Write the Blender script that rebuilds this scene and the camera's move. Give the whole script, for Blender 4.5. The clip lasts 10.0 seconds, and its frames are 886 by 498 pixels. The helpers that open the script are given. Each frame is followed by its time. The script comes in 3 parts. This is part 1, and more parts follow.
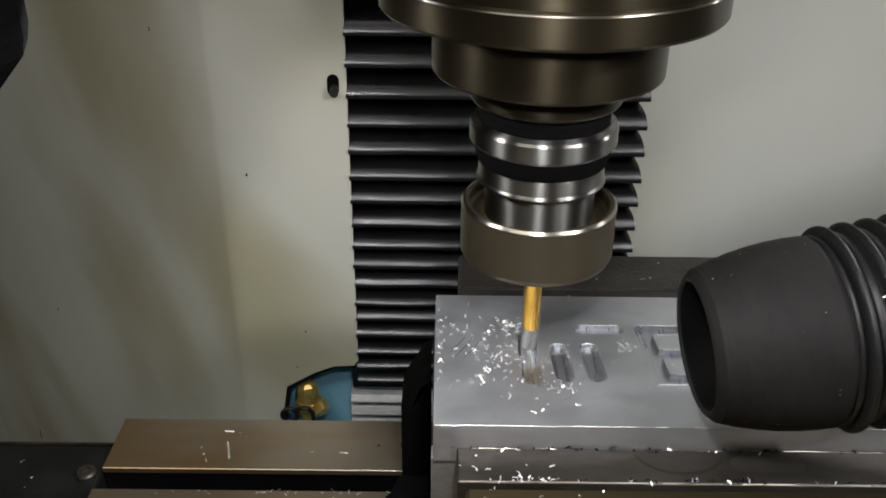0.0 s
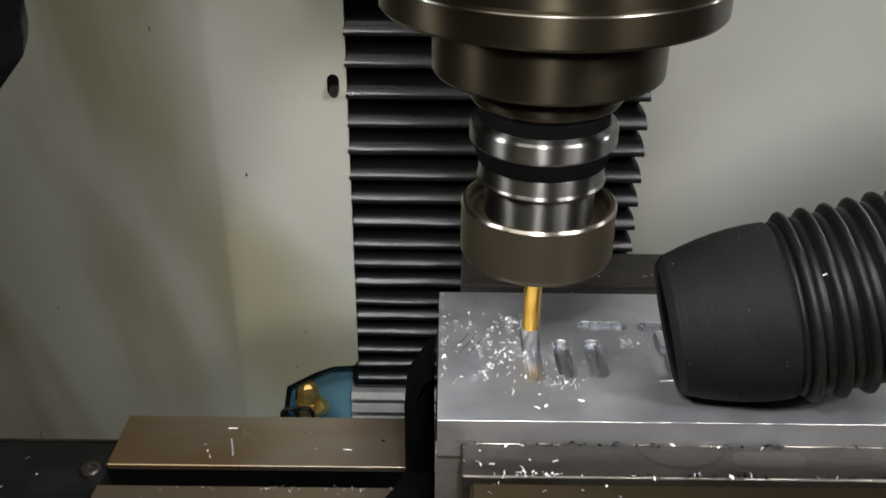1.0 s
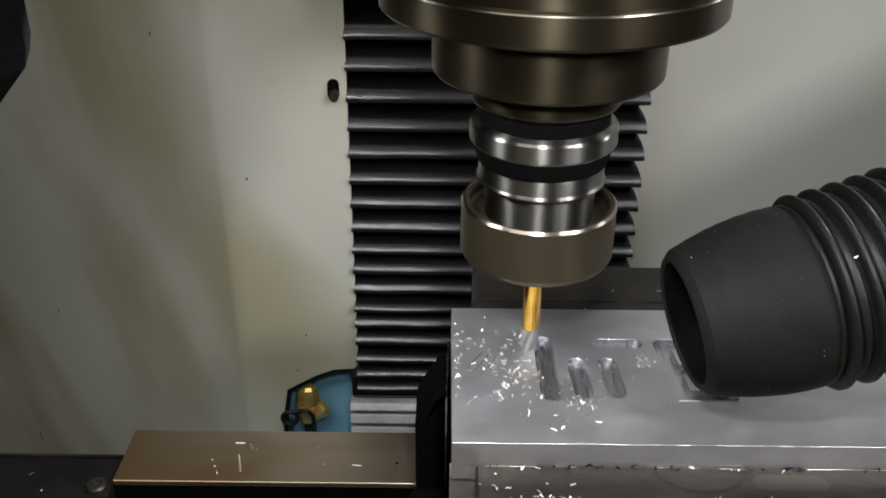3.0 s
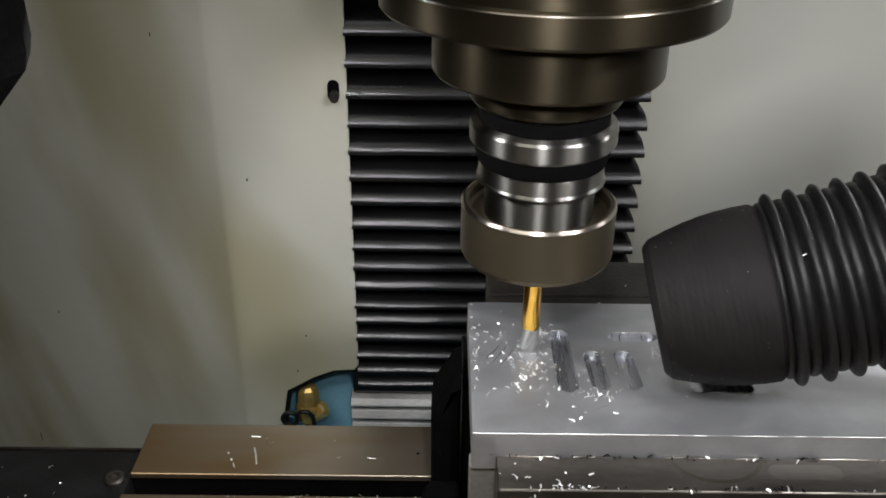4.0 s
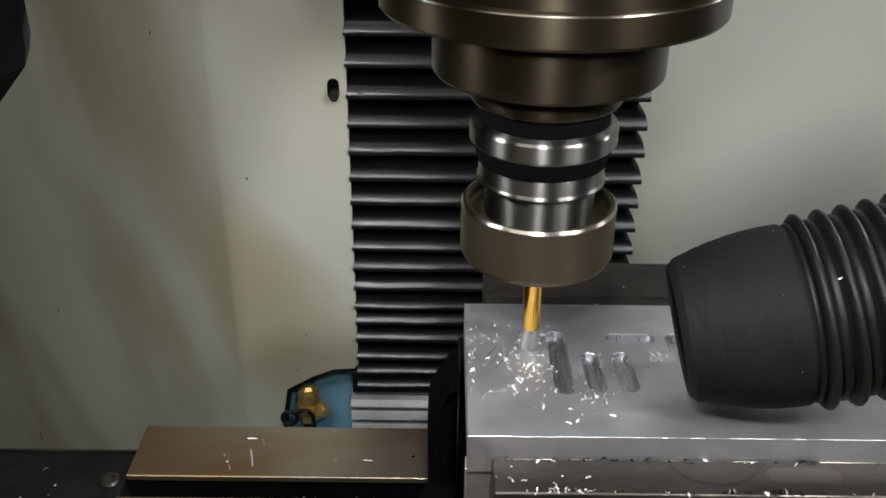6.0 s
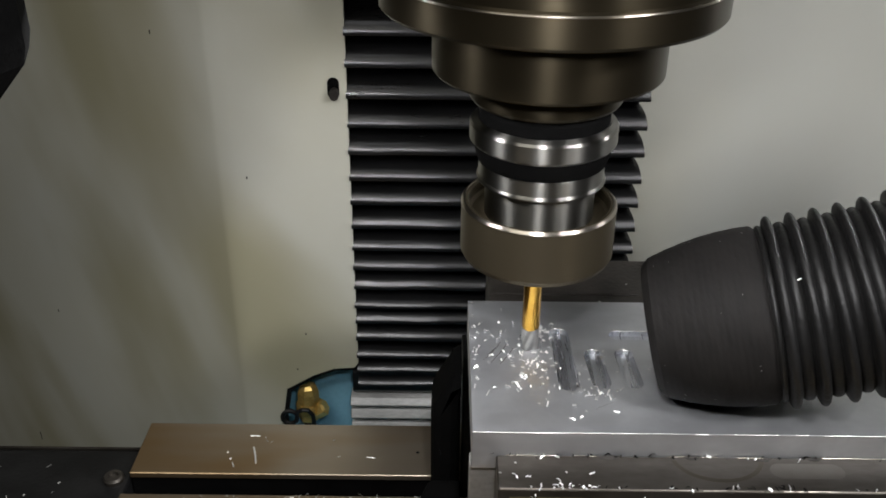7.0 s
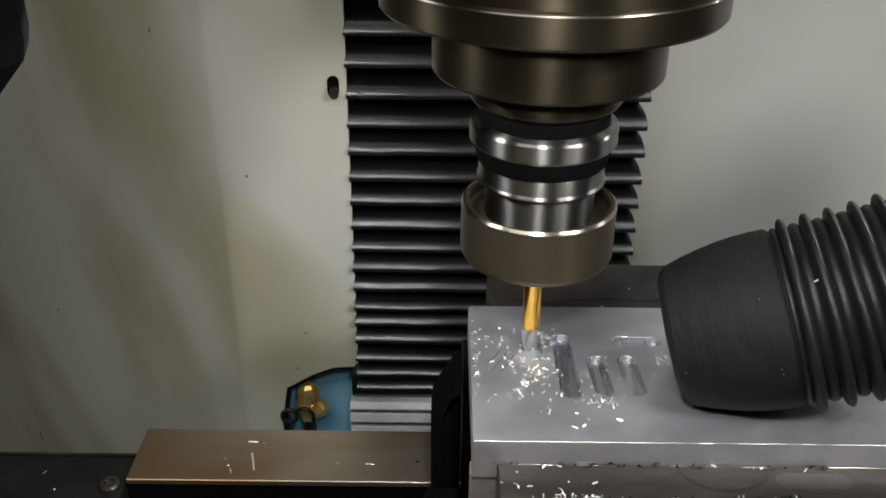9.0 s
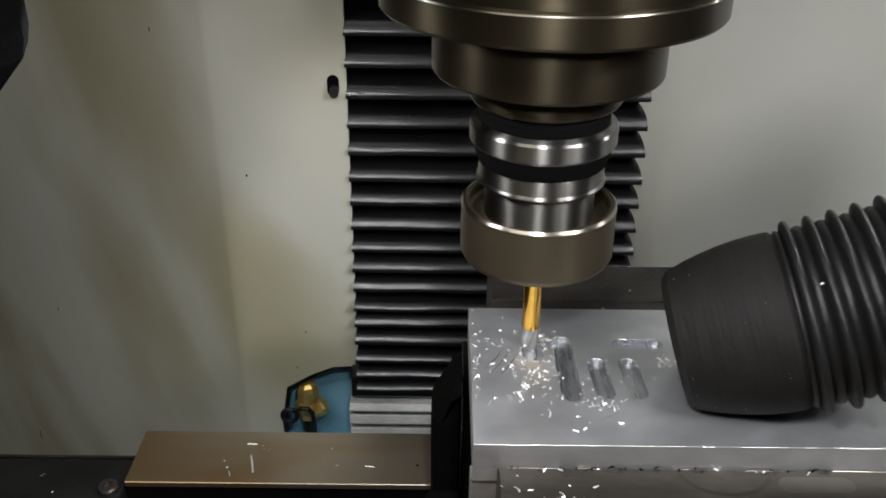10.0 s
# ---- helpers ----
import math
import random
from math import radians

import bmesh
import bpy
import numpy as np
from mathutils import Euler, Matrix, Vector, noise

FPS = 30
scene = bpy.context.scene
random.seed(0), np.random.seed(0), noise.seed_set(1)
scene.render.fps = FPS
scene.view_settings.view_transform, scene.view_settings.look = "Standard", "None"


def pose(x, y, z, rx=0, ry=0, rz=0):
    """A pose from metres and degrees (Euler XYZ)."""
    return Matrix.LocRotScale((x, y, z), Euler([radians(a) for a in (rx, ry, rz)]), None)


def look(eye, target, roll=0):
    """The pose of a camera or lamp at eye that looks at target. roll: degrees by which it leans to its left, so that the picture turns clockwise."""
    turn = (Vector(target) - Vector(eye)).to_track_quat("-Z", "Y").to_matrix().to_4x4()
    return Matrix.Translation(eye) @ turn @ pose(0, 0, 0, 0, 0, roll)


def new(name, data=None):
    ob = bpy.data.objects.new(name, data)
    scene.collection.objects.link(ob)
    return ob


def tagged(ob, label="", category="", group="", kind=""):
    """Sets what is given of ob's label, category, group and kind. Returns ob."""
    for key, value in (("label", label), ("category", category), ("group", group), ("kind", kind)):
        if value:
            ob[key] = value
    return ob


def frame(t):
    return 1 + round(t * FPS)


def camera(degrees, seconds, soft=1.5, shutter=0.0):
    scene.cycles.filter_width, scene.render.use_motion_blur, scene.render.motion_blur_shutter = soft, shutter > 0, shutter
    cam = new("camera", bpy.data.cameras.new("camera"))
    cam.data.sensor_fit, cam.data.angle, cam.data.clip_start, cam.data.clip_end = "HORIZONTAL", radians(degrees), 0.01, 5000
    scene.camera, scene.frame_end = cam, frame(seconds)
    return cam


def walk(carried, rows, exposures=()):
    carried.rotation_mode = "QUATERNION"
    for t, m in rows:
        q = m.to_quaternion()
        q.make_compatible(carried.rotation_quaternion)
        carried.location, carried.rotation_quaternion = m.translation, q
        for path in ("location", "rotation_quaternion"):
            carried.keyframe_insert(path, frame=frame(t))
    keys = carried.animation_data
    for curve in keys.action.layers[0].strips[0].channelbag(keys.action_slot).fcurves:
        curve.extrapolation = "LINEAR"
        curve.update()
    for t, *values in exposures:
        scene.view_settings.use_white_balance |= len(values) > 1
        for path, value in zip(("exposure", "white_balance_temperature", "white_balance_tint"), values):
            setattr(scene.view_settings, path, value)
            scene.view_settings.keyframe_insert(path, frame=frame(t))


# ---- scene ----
# Lengths in mm, from the lens at (0, 0, 0); the table's top lies 0.9 m over the floor.
TOP = 1.1811
HEAD_UP = [(0, 0), (2.75, 0), (3.1, 2.97), (4.4, 2.97), (6, 2.22), (8, 1.29), (10, 0.36)]   # s, mm that the spindle head is raised
EYE = Vector((0, 0, TOP))
AIM = Vector((-0.000356, 0.878062, -0.478547))

cam = camera(51.73, 10.0, soft=1.7, shutter=0.5)
walk(cam, [(t, look(EYE + Vector((0, 0, up / 1000)), EYE + AIM + Vector((0, 0, up / 1000)), 0.612)) for t, up in HEAD_UP])

# ---- light ----
world = bpy.data.worlds.new("room_air")
scene.world = world
world.use_nodes = True
world.node_tree.nodes["Background"].inputs[0].default_value = (0.9, 0.95, 1.0, 1)
world.node_tree.nodes["Background"].inputs[1].default_value = 0.03
scene.view_settings.exposure = 0.0


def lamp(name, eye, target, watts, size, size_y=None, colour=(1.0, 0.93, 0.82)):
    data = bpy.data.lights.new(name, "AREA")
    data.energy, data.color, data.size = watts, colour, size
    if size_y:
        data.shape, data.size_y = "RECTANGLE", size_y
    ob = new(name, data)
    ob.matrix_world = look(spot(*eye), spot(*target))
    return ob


def spot(x, y, z):
    return Vector((x / 1000, y / 1000, TOP + z / 1000))


WHITE = (0.985, 0.98, 1.0)
lamp("work_lamp", (530, -142, 300), (0, 330, -170), 3.3, 0.08, colour=WHITE)
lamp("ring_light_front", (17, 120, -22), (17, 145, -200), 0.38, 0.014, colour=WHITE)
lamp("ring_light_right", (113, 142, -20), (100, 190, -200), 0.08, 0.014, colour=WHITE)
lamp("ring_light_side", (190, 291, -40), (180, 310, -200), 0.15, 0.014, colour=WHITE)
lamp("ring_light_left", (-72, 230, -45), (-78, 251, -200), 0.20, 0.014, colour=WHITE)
lamp("ceiling_tube", (60, 0, 1380), (60, 0.1, 0), 1.3, 0.7, 0.5, colour=WHITE)
# Unseen warm fill, added to lift the left guard and the table.
lamp("left_guard_fill", (-750, -820, 1380), (-400, -300, 0), 11.5, 0.8, 0.2, colour=(1.0, 0.97, 0.895))


# ---- materials ----
def material(name, colour, rough=0.5, metal=0.0, dark=None, scale=40.0, amount=0.5, bump=0.1, fine=600.0,
             stretch=(1, 1, 1), rough_var=0.1, specular=0.5, turned=0.0, grain=0.3, smear=None):
    """Two scales of noise mix colour with dark; the finer one gives relief. smear: a second colour in long soft streaks
    (colour, noise scale, streaks' lean in degrees, length, offset, low, high)."""
    mat = bpy.data.materials.new(name)
    mat.use_nodes = True
    tree = mat.node_tree
    node, link = tree.nodes, tree.links
    bsdf = node["Principled BSDF"]
    dark = dark or tuple(c * 0.6 for c in colour)
    coords = node.new("ShaderNodeTexCoord")
    mapping = node.new("ShaderNodeMapping")
    mapping.inputs["Scale"].default_value = stretch
    link.new(coords.outputs["Object"], mapping.inputs["Vector"])
    big, small = node.new("ShaderNodeTexNoise"), node.new("ShaderNodeTexNoise")
    for tex, s, d in ((big, scale, 5), (small, fine, 3)):
        tex.inputs["Scale"].default_value, tex.inputs["Detail"].default_value = s, d
        link.new(mapping.outputs["Vector"], tex.inputs["Vector"])
    ramp = node.new("ShaderNodeValToRGB")
    ramp.color_ramp.elements[0].position, ramp.color_ramp.elements[1].position = 0.5 - 0.25 * amount, 0.5 + 0.35 * amount
    ramp.color_ramp.elements[0].color, ramp.color_ramp.elements[1].color = (*dark, 1), (*colour, 1)
    mixed = node.new("ShaderNodeMix")
    mixed.inputs["Factor"].default_value = grain
    link.new(big.outputs["Fac"], mixed.inputs["A"])
    link.new(small.outputs["Fac"], mixed.inputs["B"])
    link.new(mixed.outputs["Result"], ramp.inputs["Fac"])
    paint = ramp.outputs["Color"]
    if smear:
        streak, size, lean, length, offset, low, high = smear
        along, cloud, mask, over = node.new("ShaderNodeMapping"), node.new("ShaderNodeTexNoise"), node.new("ShaderNodeMapRange"), node.new("ShaderNodeMix")
        along.vector_type = "TEXTURE"
        along.inputs["Location"].default_value = offset
        along.inputs["Rotation"].default_value, along.inputs["Scale"].default_value = (0, radians(lean), 0), (1, 1, length)
        cloud.inputs["Scale"].default_value, cloud.inputs["Detail"].default_value, cloud.inputs["Roughness"].default_value = size, 3, 0.42
        mask.inputs["From Min"].default_value, mask.inputs["From Max"].default_value = low, high
        mask.interpolation_type = "SMOOTHSTEP"
        over.data_type = "RGBA"
        link.new(coords.outputs["Object"], along.inputs["Vector"])
        link.new(along.outputs["Vector"], cloud.inputs["Vector"])
        link.new(cloud.outputs["Fac"], mask.inputs["Value"])
        link.new(mask.outputs["Result"], over.inputs["Factor"])
        link.new(paint, over.inputs[6])
        over.inputs[7].default_value = (*streak, 1)
        paint = over.outputs[2]
    link.new(paint, bsdf.inputs["Base Color"])
    span = node.new("ShaderNodeMapRange")
    span.inputs["To Min"].default_value, span.inputs["To Max"].default_value = max(0.02, rough - rough_var), min(1, rough + rough_var)
    link.new(mixed.outputs["Result"], span.inputs["Value"])
    link.new(span.outputs["Result"], bsdf.inputs["Roughness"])
    relief = node.new("ShaderNodeBump")
    relief.inputs["Strength"].default_value, relief.inputs["Distance"].default_value = bump, 0.0005
    link.new(small.outputs["Fac"], relief.inputs["Height"])
    link.new(relief.outputs["Normal"], bsdf.inputs["Normal"])
    bsdf.inputs["Metallic"].default_value = metal
    bsdf.inputs["Specular IOR Level"].default_value = specular
    if turned:
        tangent = node.new("ShaderNodeTangent")
        tangent.direction_type, tangent.axis = "RADIAL", "Z"
        link.new(tangent.outputs["Tangent"], bsdf.inputs["Tangent"])
        bsdf.inputs["Anisotropic"].default_value, bsdf.inputs["Anisotropic Rotation"].default_value = turned, 0.25
    return mat


CREAM = material("cream_enamel", (0.60, 0.615, 0.585), 0.38, dark=(0.52, 0.515, 0.45), scale=5, amount=1.4, bump=0.03, fine=220, grain=0.06, smear=((0.47, 0.455, 0.37), 7, 10, 3.0, (0.13, 0, 0.05), 0.48, 0.80))
# Yellow mottling is stain; the leaning smear paints shade bands onto the left guard.
STAINED_SHADED = material("stained_shaded_cream_enamel", (0.68, 0.69, 0.645), 0.38, dark=(0.60, 0.585, 0.48), scale=9, amount=1.4, bump=0.03, fine=220, grain=0.06, smear=((0.42, 0.395, 0.27), 8, -38, 2.6, (-0.07, 0, 0.0), 0.44, 0.72))
TEAL = material("teal_enamel", (0.25, 0.50, 0.64), 0.45, dark=(0.18, 0.40, 0.52), scale=20, bump=0.15, fine=400)
ALU = material("milled_aluminium", (0.74, 0.755, 0.775), 0.42, 0.86, dark=(0.50, 0.51, 0.53), scale=60, amount=1.2, bump=0.08, fine=420, rough_var=0.14, grain=0.2, smear=((0.52, 0.53, 0.55), 70, 90, 2.2, (0.02, 0.01, 0), 0.46, 0.66))
SLOT = material("fresh_cut_aluminium", (0.86, 0.88, 0.92), 0.28, 0.92, dark=(0.40, 0.41, 0.44), scale=200, amount=1.1, bump=0.12, fine=900, stretch=(2, 0.12, 1), grain=0.25)
CHIP = material("aluminium_swarf", (0.97, 0.97, 0.955), 0.34, 0.6, dark=(0.80, 0.80, 0.78), scale=700, bump=0.2, fine=3000)
JAW = material("worn_jaw_steel", (0.15, 0.138, 0.122), 0.40, 0.85, dark=(0.036, 0.030, 0.023), scale=48, amount=0.95, bump=0.25, fine=420, stretch=(0.4, 1, 1), rough_var=0.16, grain=0.2)
# Brown tone is the oily steel; the orange smear paints in warm reflections.
PLATE = material("ground_table_steel", (0.44, 0.385, 0.315), 0.33, 0.85, dark=(0.25, 0.19, 0.125), scale=18, amount=1.3, bump=0.0, fine=900, stretch=(0.25, 1, 1), rough_var=0.05, grain=0.05, smear=((0.31, 0.21, 0.11), 26, 90, 3.5, (0.02, 0.01, 0), 0.50, 0.70))
CAST = material("oiled_dark_casting", (0.048, 0.042, 0.036), 0.5, 0.3, dark=(0.012, 0.010, 0.008), scale=60, bump=0.5, fine=500)
BLACK = material("black_oxide", (0.012, 0.012, 0.012), 0.45, 0.0, dark=(0.006, 0.006, 0.006), scale=80, bump=0.3, fine=600, specular=0.3)
PLEAT = material("black_bellows_fabric", (0.006, 0.006, 0.0065), 0.30, dark=(0.0035, 0.0035, 0.0035), scale=60, bump=0.3, fine=400, stretch=(0.3, 1, 1), rough_var=0.1, specular=0.9)
RUBBER = material("grey_black_rubber", (0.0158, 0.0144, 0.0134), 0.66, dark=(0.0075, 0.0070, 0.0067), scale=85, amount=0.8, bump=0.45, fine=300, stretch=(1.8, 0.8, 0.8), specular=0.13, grain=0.35)
GLOSSRUB = material("ribbed_hose_plastic", (0.0100, 0.0097, 0.0094), 0.47, dark=(0.006, 0.006, 0.006), scale=70, amount=0.8, bump=0.5, fine=500, specular=0.36, rough_var=0.16)
STEEL = material("turned_steel", (0.46, 0.42, 0.36), 0.32, 1.0, dark=(0.40, 0.36, 0.30), scale=6, amount=1.0, bump=0.0, fine=500, rough_var=0.03, turned=0.8, grain=0.1)
DULL = material("brown_dull_steel", (0.054, 0.045, 0.030), 0.36, 0.9, dark=(0.039, 0.031, 0.018), scale=9, amount=1.4, bump=0.0, fine=500, stretch=(1, 1, 1), rough_var=0.05, turned=0.75, grain=0.05)
# Matt black: for black parts and grit, and for shade filled into recesses.
BLACK_SHADE = material("matt_black_and_shade", (0.0045, 0.0044, 0.0043), 0.85, dark=(0.0022, 0.0022, 0.0022), scale=80, bump=0.5, fine=600, specular=0.04)
GREY = material("grey_enamel", (0.20, 0.20, 0.19), 0.5, dark=(0.15, 0.15, 0.14), scale=12, bump=0.1, fine=300)
OILED = material("oiled_brown_steel", (0.135, 0.105, 0.058), 0.35, 0.8, dark=(0.045, 0.033, 0.017), scale=20, amount=1.2, bump=0.02, fine=900, stretch=(0.5, 1, 1), rough_var=0.12, grain=0.08)
GROUND = material("ground_grey_steel", (0.50, 0.50, 0.49), 0.45, 0.8, dark=(0.30, 0.30, 0.29), scale=50, bump=0.2, fine=600)
BRIGHT = material("polished_steel", (0.285, 0.278, 0.262), 0.33, 1.0, dark=(0.22, 0.214, 0.195), scale=9, amount=1.2, bump=0.0, fine=500, rough_var=0.03, turned=0.95, grain=0.1)
NUT = material("brown_blackened_nut", (0.098, 0.081, 0.053), 0.44, 0.75, dark=(0.076, 0.062, 0.039), scale=9, amount=1.3, bump=0.0, fine=500, rough_var=0.05, turned=0.5, grain=0.08)
GROUNDED = material("rubbed_jaw_steel", (0.175, 0.163, 0.146), 0.38, 0.85, dark=(0.075, 0.066, 0.054), scale=40, amount=1.2, bump=0.05, fine=400, grain=0.1)
OILMARK = material("dried_oil_mark", (0.10, 0.087, 0.068), 0.42, 0.8, dark=(0.05, 0.042, 0.031), scale=40, amount=1.2, bump=0.05, fine=400, grain=0.1)
GOLD = material("titanium_nitride", (0.72, 0.44, 0.09), 0.20, 1.0, dark=(0.5, 0.28, 0.05), scale=120, bump=0.05, fine=900)
BRASS = material("brass", (0.88, 0.64, 0.22), 0.36, 0.7, dark=(0.55, 0.36, 0.10), scale=120, bump=0.2, fine=700)
WALL = material("room_paint", (0.20, 0.195, 0.18), 0.8, dark=(0.15, 0.145, 0.13), scale=3, bump=0.1, fine=80)
FLOOR = material("grey_concrete", (0.14, 0.137, 0.13), 0.8, dark=(0.09, 0.088, 0.083), scale=4, bump=0.3, fine=90)


# ---- shapes, in mm ----
def box(x0, x1, y0, y1, z0, z1, bevel=0.4, bm=None, segments=2):
    bm = bm or bmesh.new()
    made = bmesh.ops.create_cube(bm, size=1)["verts"]
    for v in made:
        v.co = Vector(((x0 + x1) / 2 + v.co.x * (x1 - x0), (y0 + y1) / 2 + v.co.y * (y1 - y0), (z0 + z1) / 2 + v.co.z * (z1 - z0)))
    if bevel:
        edges = list({e for v in made for e in v.link_edges})
        bmesh.ops.bevel(bm, geom=edges, offset=bevel, segments=segments, affect="EDGES", profile=0.5)
    return bm


def lathe(profile, cx=0.0, cy=0.0, around=64, bm=None, axis="z", closed=False):
    """Turns a profile of (radius, height) about an upright axis, or about x."""
    bm = bm or bmesh.new()
    rings = []
    for r, h in profile:
        ring = []
        for k in range(around):
            a = 2 * math.pi * k / around
            c, s = r * math.cos(a), r * math.sin(a)
            ring.append(bm.verts.new((cx + c, cy + s, h) if axis == "z" else (h, cx + c, cy + s)))
        rings.append(ring)
    pairs = list(zip(rings, rings[1:])) + ([(rings[-1], rings[0])] if closed else [])
    for a, b in pairs:
        for k in range(around):
            n = (k + 1) % around
            bm.faces.new((a[k], a[n], b[n], b[k]))
    if not closed:
        bm.faces.new(rings[0]), bm.faces.new(rings[-1])
    bmesh.ops.recalc_face_normals(bm, faces=bm.faces)
    return bm


def prism(outline, lo, hi, axis="y", bevel=0.0, bm=None):
    """Draws an outline out along an axis: outline in (x, z) for y, (y, z) for x, (x, y) for z."""
    bm = bm or bmesh.new()
    put = {"y": lambda a, b, d: (a, d, b), "x": lambda a, b, d: (d, a, b), "z": lambda a, b, d: (a, b, d)}[axis]
    low = [bm.verts.new(put(a, b, lo)) for a, b in outline]
    high = [bm.verts.new(put(a, b, hi)) for a, b in outline]
    made = [bm.faces.new(low), bm.faces.new(high)]
    for k in range(len(outline)):
        n = (k + 1) % len(outline)
        made.append(bm.faces.new((low[k], low[n], high[n], high[k])))
    bmesh.ops.recalc_face_normals(bm, faces=made)
    if bevel:
        bmesh.ops.bevel(bm, geom=list({e for f in made for e in f.edges}), offset=bevel, segments=2, affect="EDGES", profile=0.5)
    return bm


def tube(points, radius, around=14, bm=None):
    """A round bar along a row of points."""
    bm = bm or bmesh.new()
    points = [Vector(p) for p in points]
    rings = []
    for k, p in enumerate(points):
        way = (points[min(k + 1, len(points) - 1)] - points[max(k - 1, 0)]).normalized()
        a = way.orthogonal().normalized() if not rings else (side - way * side.dot(way)).normalized()
        side, b = a, way.cross(a)
        rings.append([bm.verts.new(p + radius * (math.cos(2 * math.pi * j / around) * a + math.sin(2 * math.pi * j / around) * b)) for j in range(around)])
    for r0, r1 in zip(rings, rings[1:]):
        for j in range(around):
            n = (j + 1) % around
            bm.faces.new((r0[j], r0[n], r1[n], r1[j]))
    bm.faces.new(rings[0]), bm.faces.new(rings[-1])
    bmesh.ops.recalc_face_normals(bm, faces=bm.faces)
    return bm


def capsule(x0, y0, x1, y1, r, z0, z1, steps=10):
    """A round-ended groove cutter."""
    a = math.atan2(y1 - y0, x1 - x0)
    pts = [(x1 + r * math.cos(a - math.pi / 2 + math.pi * k / steps), y1 + r * math.sin(a - math.pi / 2 + math.pi * k / steps)) for k in range(steps + 1)]
    pts += [(x0 + r * math.cos(a + math.pi / 2 + math.pi * k / steps), y0 + r * math.sin(a + math.pi / 2 + math.pi * k / steps)) for k in range(steps + 1)]
    return prism(pts, z0, z1, "z")


BASES = {}


def thing(name, base, label, category, group="", kind=""):
    ob = new(name)
    ob.empty_display_size = 0.02
    ob.location = spot(*base)
    BASES[ob] = Vector(base)
    return tagged(ob, label, category, group, kind)


def mesh_of(name, bm, base, mat, smooth=40):
    base = Vector(base)
    for v in bm.verts:
        v.co = (v.co - base) / 1000
    data = bpy.data.meshes.new(name)
    bm.to_mesh(data)
    bm.free()
    data.materials.append(mat)
    if smooth:
        data.shade_smooth()
        data.set_sharp_from_angle(angle=radians(smooth))
    return data


def part(name, bm, mat, parent, label="", smooth=12):
    """One mesh under a thing or a part, from a shape in mm of the whole place."""
    top = parent if parent in BASES else parent.parent
    ob = new(name, mesh_of(name, bm, BASES[top], mat, smooth))
    ob.parent = parent
    return tagged(ob, label)


def single(name, bm, base, mat, label, category="", group="", kind="", smooth=12):
    """A thing of one mesh."""
    ob = new(name, mesh_of(name, bm, base, mat, smooth))
    ob.location = spot(*base)
    BASES[ob] = Vector(base)
    return tagged(ob, label, category, group, kind)


# ---- the room ----
FZ = -TOP * 1000


def build_room():
    single("floor", box(-2200, 2200, -2200, 1500, FZ - 60, FZ, 0), (0, 0, FZ), FLOOR, "grey concrete workshop floor", "floor", kind="structure")
    single("ceiling", box(-2200, 2200, -2200, 1500, 1400, 1460, 0), (0, 0, 1400), WALL, "pale painted workshop ceiling", "ceiling", kind="structure")
    for name, b in (("wall_north", (-2260, 2260, 1500, 1560)), ("wall_south", (-2260, 2260, -2260, -2200)),
                    ("wall_west", (-2260, -2200, -2200, 1500)), ("wall_east", (2200, 2260, -2200, 1500))):
        single(name, box(*b, FZ - 60, 1460, 0), ((b[0] + b[1]) / 2, (b[2] + b[3]) / 2, FZ), WALL, "pale painted workshop wall", "wall", kind="structure")


build_room()


# ---- the milling machine ----
def build_frame():
    base = thing("milling_machine", (0, 400, FZ), "teal cast milling machine stand and column on the floor", "machine")
    part("plinth", box(-330, 330, 60, 760, FZ, -680, 12), TEAL, base)
    part("saddle_way", box(-150, 190, 90, 500, -680, -430, 5), TEAL, base)
    part("column", box(-110, 165, 478, 800, -680, 330, 8), TEAL, base)
    return base


